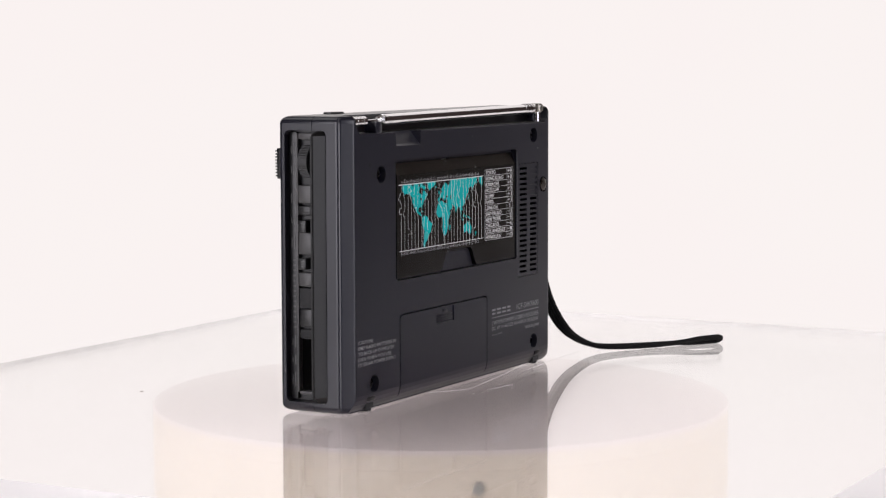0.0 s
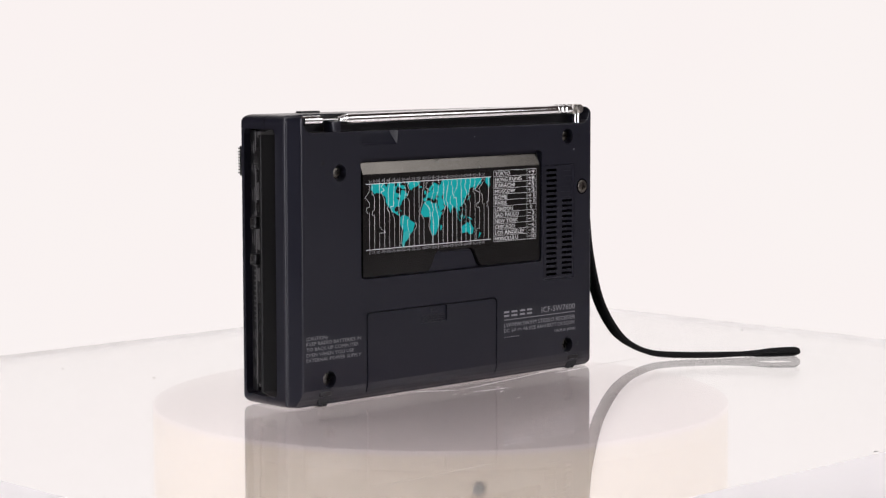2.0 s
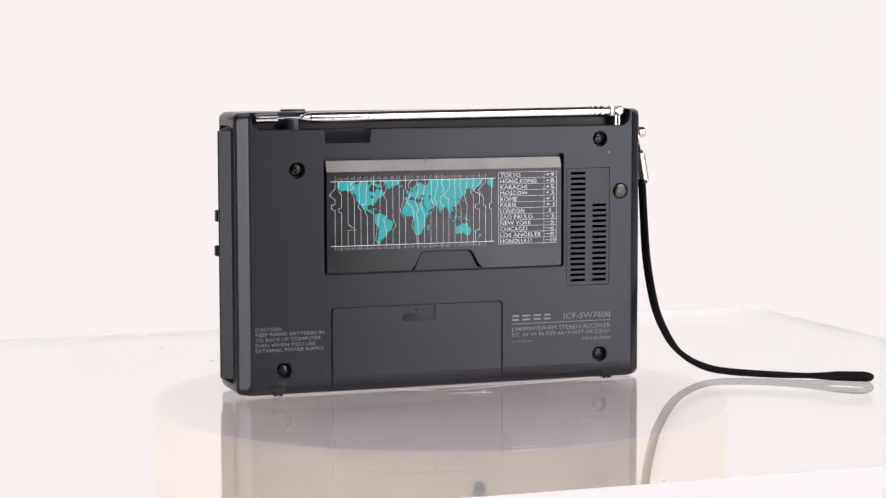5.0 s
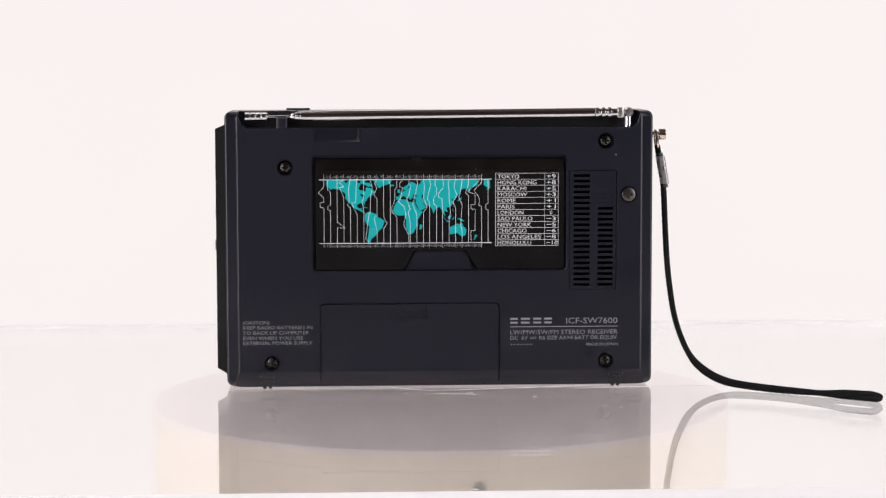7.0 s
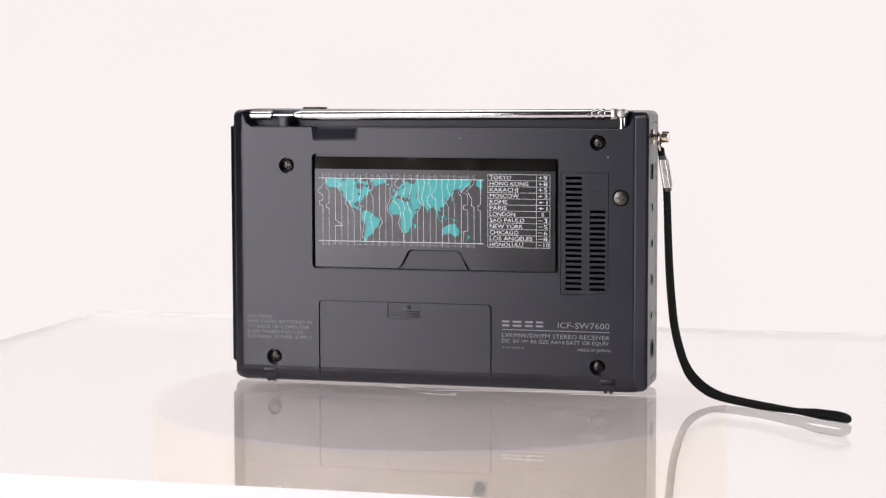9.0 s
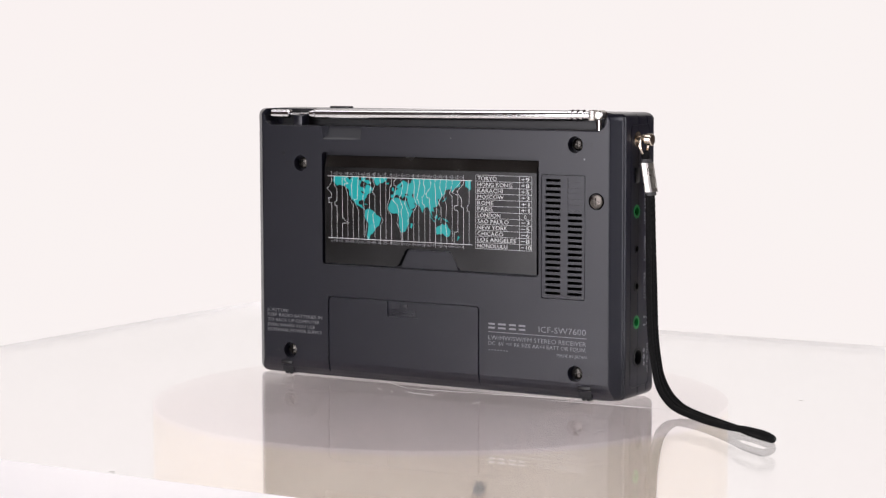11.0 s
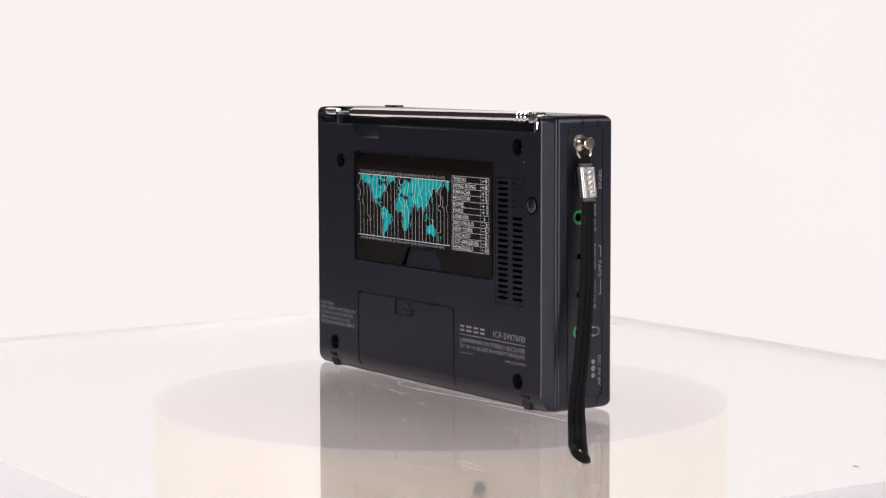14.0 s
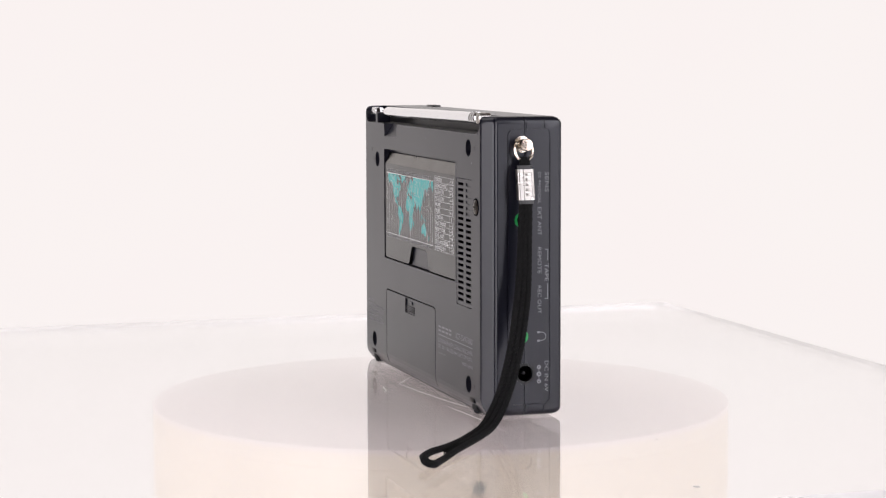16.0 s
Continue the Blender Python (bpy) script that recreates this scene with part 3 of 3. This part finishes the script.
def build_sockets(radio):
    for z, y, r, green in JACKS:
        bm = lathe_side(y, z, r - 1.05 if r > 2 else r - 0.6, r - 0.03, 91.0, 92.35 if green else 92.5)
        part("socket", bm, GREEN if green else DARK, radio, "green-rimmed socket" if green else "black round socket")
        part("socket_hole", lathe(bmesh.new(), [(86.8, r - 0.2), (87.4, r - 0.2)], "x", (0, y, z), 18), VOID, radio)
    part("centre_pin", lathe(bmesh.new(), [(87.2, 0.7), (90.8, 0.7), (91.0, 0.4)], "x", (0, 6.5, 17.4), 12), DARK, radio)
    part("slide_switch", boxes((92.0, 92.8, 2.6, 6.4, 91.0, 97.5), bevel=0.2), DARK, radio)
    p = 92.33
    rows = [("SENS", 98.0, 14.8, 1.1 * 1.5, 8.0, p), ("DX", 98.0, 11.8, 1.1 * 1.25, 2.4, p), ("LOCAL", 92.4, 11.8, 1.1 * 1.25, 7.0, p), ("EXT ANT", 84.0, 11.8, 1.1 * 1.5, 11.2, p), ("REMOTE", 68.0, 11.8, 1.1 * 1.5, 10.5, p),
            ("TAPE", 61.4, 14.8, 1.1 * 1.5, 7.0, p), ("REC OUT", 52.6, 11.8, 1.1 * 1.5, 11.2, p), ("DC IN 6V", 22.2, 14.8, 1.1 * 1.5, 12.4, p)]
    print_rows("socket_legend", rows, GREY_INK, radio, "small grey socket lettering", "side")
    marks = bmesh.new()
    for r in ((p, p + 0.04, 14.9, 16.1, 66.9, 67.2), (p, p + 0.04, 15.9, 16.2, 62.6, 67.2), (p, p + 0.04, 14.9, 16.1, 47.2, 47.5), (p, p + 0.04, 15.9, 16.2, 47.2, 53.4),
              (p, p + 0.04, 12.2, 13.0, 94.0, 94.6), (p, p + 0.04, 12.2, 13.0, 93.0, 93.5)):
        box(marks, *r)
    part("bracket_mark", marks, GREY_INK, radio)
    # headphone sign and plug polarity sign
    bm = bmesh.new()
    sweep(bm, [(x, y, z) for x, y, z in [(p, 13.5 + 1.8 * math.cos(radians(a)), 32.2 + 1.7 * math.sin(radians(a))) for a in range(-120, 121, 15)]], 0.16, 6)
    box(bm, p, p + 0.15, 11.6, 12.7, 30.1, 30.9)
    box(bm, p, p + 0.15, 11.6, 12.7, 33.5, 34.3)
    part("headphone_sign", bm, GREY_INK, radio)
    for k, r in ((19.8, 0.85), (17.0, 1.0), (14.0, 0.85)):
        part("polarity_sign", lathe_side(12.4, k, r - 0.55, r, p - 0.1, p + 0.05), GREY_INK, radio)
    part("polarity_line", boxes((p, p + 0.04, 12.28, 12.52, 14.0, 19.8)), GREY_INK, radio)


def lathe_side(y, z, r0, r1, lo, hi, n=24):
    def circle(r):
        return [(y + r * math.cos(2 * math.pi * k / n), z + r * math.sin(2 * math.pi * k / n)) for k in range(n)]
    return ring_prism(bmesh.new(), circle(r1), circle(r0), lo, hi, "x")


def build_strap(radio):
    line = smooth_path([(95.8, 4.9, 104.2), (97.0, 4.7, 96), (98.5, 4.5, 86.6), (99.3, 3.8, 69.2), (100.1, 3.0, 54), (101.2, 1.4, 42), (103.0, -1.2, 29.4), (105.8, -4.5, 19.7), (109.5, -8.5, 11.8), (114.6, -13.0, 6.6),
                        (121.5, -18.2, 3.1), (129.5, -24.2, 1.8), (144.2, -35.2, 1.3), (158.5, -46, 1.5), (170, -54.2, 1.8), (178.8, -59.9, 1.9)], 8)
    n = len(line)

    def spread(i):
        s = i / (n - 1)
        wide = 0.9 + 1.3 * min(1, s / 0.3)
        return wide + 0.3 * math.sin(math.pi * (s - 0.84) / 0.2) if s > 0.84 else wide
    both = []
    for side in (1, -1):
        row = []
        for i, p in enumerate(line):
            t = (line[min(i + 1, n - 1)] - line[max(i - 1, 0)]).normalized()
            w = Vector((0.25, 0.97, 0)) if t.z < -0.9 else Vector((-t.y, t.x, 0)).normalized()
            w = (w.lerp(Vector((0.1, 0.99, 0)), max(0, min(1, (-t.z - 0.2) / 0.6)))).normalized()
            turn = 0.42 * max(0.0, min(1.0, (i / (n - 1) - 0.78) / 0.14))
            w = w.lerp(Vector((0, 0, -1)), turn * turn * (3 - 2 * turn)).normalized()
            k = spread(i) if i < n - 1 else 1.7
            row.append(p + side * k * w)
        both.append(row)
    tip = line[-1] + (line[-1] - line[-2]).normalized() * 1.6
    bow = [line[-1].lerp(tip, 0.7) + 0.62 * (row[-1] - line[-1]) for row in both]
    loop = both[0] + [bow[0], tip, bow[1]] + both[1][::-1]
    strap = part("wrist_strap", sweep(bmesh.new(), loop, lambda u: 1.2 + 0.35 * max(0, 1 - abs(u - 0.5) / 0.06), 10), CORD, radio, "black woven wrist strap trailing onto the plate")
    middle = line[:int(0.89 * n)]
    part("inner_cord", sweep(bmesh.new(), middle, lambda u: 1.15 * min(1, (1 - u) * 9 + 0.3), 10), CORD, strap)
    # fine twill of the cord: slim raised strands that wind along it
    for row in both + [middle]:
        fine = smooth_path(row[::2], 6)
        for start in (0, 2.1, 4.2):
            path = []
            for i, p in enumerate(fine):
                t = (fine[min(i + 1, len(fine) - 1)] - fine[max(i - 1, 0)]).normalized()
                u = t.cross(Vector((0.31, 0.9, 0.28))).normalized()
                v = t.cross(u)
                a = start + i * 0.55
                path.append(p + 1.08 * (math.cos(a) * u + math.sin(a) * v))
            part("strand", sweep(bmesh.new(), path, 0.27, 4), CORD, strap)
    # folded metal clamp with a seam down its outer face, leaning with the cord
    def lean(bm):
        for v in bm.verts:
            v.co.x += 0.17 * (93.4 - v.co.z)
        return bm
    bm = carve(prism(bmesh.new(), rounded(96.3, 99.7, 1.0, 8.1, 0.9, 4), 87.5, 99.5, "z"), [boxes((99.2, 101, 3.2, 3.55, 80, 105)), boxes((99.45, 101, 3.5, 7.0, 88.6, 98.4), bevel=0.2)])
    clamp = flattened(part("clamp", lean(bm), NICKEL, strap, "crimped bright metal clamp", 30), 4e-6)
    for k in range(5):
        z = 89.1 + 1.95 * k
        part("crimp", lean(boxes((99.2, 99.75, 4.2, 6.4, z, z + 1.1), bevel=0.25)), NICKEL, clamp)
    for z0, z1 in ((99.3, 101.0), (86.0, 87.7)):
        part("sleeve", lean(prism(bmesh.new(), rounded(96.6, 99.2, 1.6, 7.5, 1.0, 4), z0, z1, "z")), STEELY, strap, "short grey sleeve at the clamp's end")
    circle = [(3.6 * math.cos(2 * math.pi * k / 24) + 4.9, 106.7 + 4.0 * math.sin(2 * math.pi * k / 24)) for k in range(24)]
    circle = [(95.1 + 0.12 * (108 - z), y, z) for y, z in circle]
    part("ring", sweep(bmesh.new(), circle, 0.62, 8, True), WARM_NICKEL, strap, "bright metal ring")
    part("anchor_pin", lathe(bmesh.new(), [(91.9, 3.3), (92.8, 3.3), (93.0, 1.3), (96.3, 1.3), (96.4, 2.2), (96.7, 2.5), (99.0, 2.5), (99.4, 2.2), (99.5, 0.3)], "x", (0, 4.9, 109.1), 24), WARM_NICKEL, radio, "bright metal strap anchor")


# ---- print ----
CITIES = (("TOKYO", "+9"), ("HONG KONG", "+8"), ("KARACHI", "+5"), ("MOSCOW", "+3"), ("ROME", "+1"), ("PARIS", "+1"), ("LONDON", "0"), ("SAO PAULO", "-3"), ("NEW YORK", "-5"), ("CHICAGO", "-6"), ("LOS ANGELES", "-8"), ("HONOLULU", "-10"))
NAME_WIDTHS = (9.4, 16.9, 12.4, 12.8, 7.8, 7.4, 11.2, 15.2, 14.6, 12.6, 18.8, 14.6)

# coasts in degrees of longitude and latitude, simplified
LANDS = (
    ((-168, 66), (-166, 77), (-141, 78), (-128, 78), (-122, 70), (-115, 78), (-96, 78), (-95, 70), (-88, 70), (-94, 60), (-92, 57), (-82, 55), (-79, 52), (-78, 58), (-77, 62), (-70, 61), (-65, 59), (-60, 55), (-56, 52), (-65, 49), (-61, 46), (-70, 43), (-74, 40), (-76, 35), (-81, 31), (-80, 26), (-83, 29), (-90, 30), (-97, 27), (-97, 21), (-91, 19), (-87, 21), (-88, 16), (-83, 14), (-80, 9), (-86, 12), (-95, 16), (-105, 20), (-111, 27), (-117, 32), (-124, 40), (-124, 48), (-134, 57), (-150, 60), (-164, 55), (-158, 59)),
    ((-72, 78), (-60, 82), (-30, 82), (-18, 78), (-22, 70), (-40, 65), (-46, 60), (-53, 66), (-56, 74)),
    ((-80, 73), (-68, 70), (-62, 66), (-72, 63), (-78, 66), (-90, 71), (-90, 76), (-80, 80), (-66, 80), (-76, 76)),
    ((-80, 8), (-72, 12), (-62, 10), (-52, 5), (-50, 0), (-35, -6), (-39, -15), (-41, -22), (-48, -26), (-54, -34), (-58, -38), (-65, -42), (-68, -50), (-67, -55), (-73, -53), (-75, -46), (-72, -30), (-70, -18), (-77, -12), (-81, -4)),
    ((-17, 15), (-10, 30), (-6, 35), (10, 37), (20, 32), (33, 31), (37, 22), (43, 12), (51, 12), (40, -3), (40, -15), (35, -22), (31, -30), (20, -35), (15, -25), (12, -15), (13, -5), (9, 4), (-8, 5)),
    ((44, -14), (50, -15), (47, -25), (43, -23)),
    ((-9, 37), (-2, 36), (3, 42), (9, 44), (15, 38), (18, 40), (13, 45), (20, 40), (23, 36), (27, 41), (36, 36), (35, 31), (43, 13), (55, 18), (59, 23), (50, 29), (61, 25), (68, 23), (73, 17), (77, 8), (80, 15), (90, 22), (95, 16), (99, 8), (104, 1), (101, 13), (109, 11), (106, 20), (117, 23), (122, 31), (118, 39), (126, 35), (129, 42), (140, 50), (136, 55), (155, 60), (157, 51), (163, 60), (179, 65), (179, 79), (140, 79), (105, 79), (70, 79), (52, 79), (45, 69), (40, 66), (33, 70), (25, 73), (10, 63), (6, 58), (13, 55), (8, 54), (-1, 49), (-2, 43), (-9, 43)),
    ((-6, 50), (1, 51), (-2, 58), (-6, 57)),
    ((-24, 64), (-14, 64), (-15, 67), (-22, 67)),
    ((113, -22), (122, -17), (131, -12), (136, -15), (142, -11), (146, -19), (153, -26), (150, -37), (142, -39), (131, -32), (115, -35)),
    ((131, -1), (141, -3), (150, -9), (141, -8)),
    ((95, 5), (104, -3), (106, -6), (100, -1)),
    ((109, 1), (117, 6), (118, 1), (114, -4)),
    ((131, 32), (140, 36), (142, 43), (138, 38), (132, 34)),
    ((120, 18), (122, 14), (126, 8), (121, 14)),
    ((119, -5), (123, 1), (125, 1), (122, -5)),
    ((105, -6), (114, -7), (114, -9), (106, -8)),
    ((172, -35), (178, -38), (174, -41), (168, -47), (171, -42)),
    ((-85, 22), (-75, 20), (-70, 19), (-78, 22)),
    ((192, 66), (193, 78), (207, 78), (207, 60), (199, 56), (202, 60)),
)


def on_map(lon, lat):
    return -18.0 + (0.1913 if lon < 60 else 0.188) * lon, 74.1 + 0.213 * max(-52, min(lat, 77.2))


def line_strip(bm, pts, wide, y):
    """A thin printed line through the points (x, z): one strip with mitred bends."""
    pts = [Vector(p) for p in pts]
    pts = [p for i, p in enumerate(pts) if i == 0 or (p - pts[i - 1]).length > 1e-6]
    runs = [(q - p).normalized() for p, q in zip(pts, pts[1:])]
    pairs = []
    for i, p in enumerate(pts):
        before, after = runs[max(i - 1, 0)], runs[min(i, len(runs) - 1)]
        n = Vector((-before.y - after.y, before.x + after.x))
        n = n.normalized() if n.length > 0.2 else Vector((-before.y, before.x))
        k = min(2.5, 1 / max(0.3, abs(n.dot(Vector((-after.y, after.x))))))
        pairs.append([bm.verts.new((p.x + s * n.x * wide * k / 2, y, p.y + s * n.y * wide * k / 2)) for s in (1, -1)])
    for (a, b), (c, d) in zip(pairs, pairs[1:]):
        bm.faces.new((a, b, d, c))


def coast(points, seed):
    """The outline with small bays, so that no coast is a straight cut."""
    rnd, out = random.Random(seed), []
    for (ax, ay), (bx, by) in zip(points, points[1:] + points[:1]):
        n = max(1, int(math.hypot(bx - ax, by - ay) / 4))
        for k in range(n):
            j = 0 if k == 0 else 0.9
            out.append((ax + (bx - ax) * k / n + rnd.uniform(-j, j), ay + (by - ay) * k / n + rnd.uniform(-j, j)))
    return out


def print_rows(name, rows, mat, parent, label="", side="back"):
    for r in rows:
        part(name, lettering([r], side=side), mat, parent, label, 0)


def print_lines(name, runs, mat, parent):
    for pts, wide, y in runs:
        bm = bmesh.new()
        line_strip(bm, pts, wide, y)
        part(name, bm, mat, parent, "", 0)


def print_map(panel):
    y = -10.2
    for i, land in enumerate(LANDS):
        bm = prism(bmesh.new(), [on_map(*p) for p in coast(land, i)], y - 0.02, y + 0.05)
        bmesh.ops.triangulate(bm, faces=[f for f in bm.faces if len(f.verts) > 4])
        part("land", bm, TEAL, panel, "teal printed landmass", 0)
    # dark inland waters
    for pts in (((28, 46), (35, 46), (41, 42), (30, 42)), ((48, 46), (53, 46), (53, 38), (49, 39)), ((12, 56), (20, 60), (24, 65), (21, 65), (17, 60)), ((-92, 48), (-84, 47), (-79, 43), (-86, 43)), ((58, 46), (61, 46), (60, 44))):
        bm = prism(bmesh.new(), [on_map(*p) for p in coast(pts, 90)], y - 0.035, y)
        part("inland_water", bm, PANEL, panel, "", 0)
    print_lines("map_rule", [([(-53.0, z), (21.6, z)], 0.24, y - 0.06) for z in (90.6, 63.0)], WHITE_INK, panel)
    # hour lines: straight over the seas, wandering over land
    west = {-12: ((63, 0), (51, -2.45), (41, 0), (32, 0), (31, -1.55), (21.5, -1.55), (20.5, 0)), -11: ((76, -1.3), (57, -1.2), (52, 0), (26, 0), (23, -1.2), (16.5, -1.2), (15, 0)),
            -10: ((-8.5, 0), (-20.4, 3.4), (-20.5, 0)), -9: ((72, -1.9), (63, 0), (61, -1.9), (43, 0)), -8: ((60, -0.8), (32, -0.6), (26, -1.4), (20, 0)), -7: ((60, -0.4), (31, -0.6), (30, -2.4), (6, 0)),
            -6: ((45, 0), (33, -0.7), (15, 0)), -5: ((60, 0.8), (40, 0), (12, 0), (8, -0.6), (-43, -2.1), (-48, -0.6))}
    mid_west = {-4: ((70, -1.1), (61, 0), (47, -1.4), (39, 0), (5, 0), (0, -1.2), (-12, -0.8), (-28, 0)), -3: ((1, 0), (-11.5, 1.4), (-22, 0)), -2: ((77, -0.9), (69, 0)),
                -1: ((61, 0), (58, -0.9), (38, -0.9), (32, -1.2), (19, -2.3), (11, -2.1), (1, 0)), 0: ((70, -1.6), (63, -1.6), (61, -0.4), (38, -1.4), (33, -2.4), (22, 0.3), (7, 1.0), (-15, 0), (-36, 2.2)),
                1: ((72, -0.8), (64, 0.2), (45, -0.6), (38, -1.6), (18, 0), (10, -0.8), (-10, 0)), 2: ((70, 0.4), (45, -0.8), (26, -1.8), (6, 0))}
    east = {3: ((60, 0.5), (41, 0), (22, 1.6), (10, 0)), 4: ((70, 0.6), (37, -1.0), (30, 0)), 5: ((68, -0.6), (60, 0.4), (45, 0), (39, -1.2), (28, -1.0), (23, 0.2)), 6: ((68, 0.4), (59, 0), (47, -2.0), (40, -1.6), (39, -0.2), (18, 0)),
            7: ((66, -0.4), (58, 0), (41, 0), (10, 0.6), (-2, 0)), 8: ((62, -0.7), (45, 0.6), (30, -1.2), (20, 0)), 9: ((60, -0.4), (41, -1.4), (25, 0), (-12, -0.6), (-30, 0))}
    far_east = {10: ((68, 0), (50, -1.3), (44, 0)), 11: ((77, 2.0), (52, -3.0), (47, 0), (27, 0), (25, -1.8), (17, -1.8), (16, 0), (-27, 0), (-28, -1.8), (-45, -1.8)),
                12: ((70, 0), (55, -3.3), (38, -0.9), (24, -1.2), (22, 0)), 13: ((57, 0), (28, 0), (26, -1.0), (16, -1.0), (15, 0))}
    zig = {**west, **mid_west, **east, **far_east}
    runs = []
    for h in range(-12, 14):
        x = on_map(15 * h + 7.5, 0)[0]
        mid = [(x + dx, on_map(0, lat)[1]) for lat, dx in zig[h]]
        runs.append(([(x + zig[h][0][1] if zig[h][0][0] > 75 else x, 90.6)] + mid + [(mid[-1][0], 63.0)], 0.14, y - 0.05))
    print_lines("hour_line", runs, WHITE_INK, panel)
    rows = []
    for h in range(-11, 13):
        x = on_map(15 * h, 0)[0]
        text = "UTC" if h == 0 else "%+d" % h
        rows += [(text, x - 1.0, 91.2, 1.15, 2.0, y - 0.02), (text, x - 1.0, 61.3, 1.15, 2.0, y - 0.02)]
    print_rows("hour_figure", rows, GREY_INK, panel)
    runs = []
    for h in range(-11, 14):
        x = on_map(15 * h - 7.5, 0)[0]
        runs += [([(x, 90.6), (x, 92.7)], 0.1, y - 0.05), ([(x, 63.0), (x, 61.0)], 0.1, y - 0.05)]
    # table of cities
    top, step = 93.1, (93.1 - 61.6) / 12
    for k in range(13):
        runs.append(([(23.3, top - step * k), (50.6, top - step * k)], 0.13, y - 0.05))
    for x in (23.3, 44.7, 50.6):
        runs.append(([(x, top), (x, 61.6)], 0.13, y - 0.05))
    print_lines("table_rule", runs, WHITE_INK, panel)
    rows = []
    for k, (city, hour) in enumerate(CITIES):
        z = top - step * (k + 1) + 0.42
        rows.append((city, 24.2, z, 1.75, NAME_WIDTHS[k], y - 0.02))
        rows.append((hour.replace("-", "\u2212"), 45.5 if len(hour) > 1 else 47.0, z, 1.75, 0 if len(hour) < 2 else 4.0 if len(hour) == 2 else 4.8, y - 0.02))
    print_rows("city_line", rows, WHITE_INK, panel)


def print_back(radio):
    y = BACK
    rows = [("(CAUTION)", -86.4, 28.0, 1.5, 11.4, y), ("KEEP RADIO BATTERIES IN", -86.4, 25.8, 1.5, 30.0, y), ("TO BACK UP COMPUTER", -86.4, 23.5, 1.5, 28.6, y), ("EVEN WHEN YOU USE", -86.4, 21.2, 1.5, 26.0, y), ("EXTERNAL POWER SUPPLY", -86.4, 19.0, 1.5, 30.0, y)]
    print_rows("caution_line", rows, FAINT_INK, radio, "small grey caution lettering")
    rows = [("ICF-SW7600", 54.2, 27.4, 2.6, 22.4, y), ("LW/MW/SW/FM STEREO RECEIVER", 29.7, 22.8, 1.9, 47.0, y), ("DC  6V", 29.7, 20.4, 1.7, 7.6, y), ("R6 SIZE AA\u00d74 BATT OR EQUIV.", 42.4, 20.4, 1.7, 34.3, y), ("MADE IN JAPAN", 62.9, 17.6, 1.25, 14.0, y)]
    print_rows("print_line", rows, GREY_INK, radio, "small grey lettering")
    bm = bmesh.new()
    line_strip(bm, [(29.7, 26.1), (76.8, 26.1)], 0.3, y - 0.04)
    line_strip(bm, [(38.4, 21.5), (41.2, 21.5)], 0.2, y - 0.04)
    for k in range(3):
        line_strip(bm, [(38.4 + k, 20.9), (39.0 + k, 20.9)], 0.2, y - 0.04)
    for k in range(7):
        line_strip(bm, [(29.95 + 1.45 * k, 18.3), (30.5 + 1.45 * k, 18.3)], 0.45, y - 0.04)
    part("printed_bar", bm, GREY_INK, radio, "", 0)
    # the maker's mark as plain blocks
    bm = bmesh.new()
    for x0, x1 in ((29.7, 32.9), (34.4, 38.2), (39.8, 43.2), (44.6, 47.8)):
        box(bm, x0, x1, y - 0.04, y + 0.05, 27.5, 28.3)
        box(bm, x0, x1, y - 0.04, y + 0.05, 29.2, 30.0)
    part("maker_mark", bm, GREY_INK, radio, "row of plain pale bars", 0)


build_studio()
build_stand()
PLATE = build_plate()
RADIO = build_radio()


def motions():
    walk(PLATE, spin_rows(PLATE_LIFT))
    walk(RADIO, spin_rows())


motions()
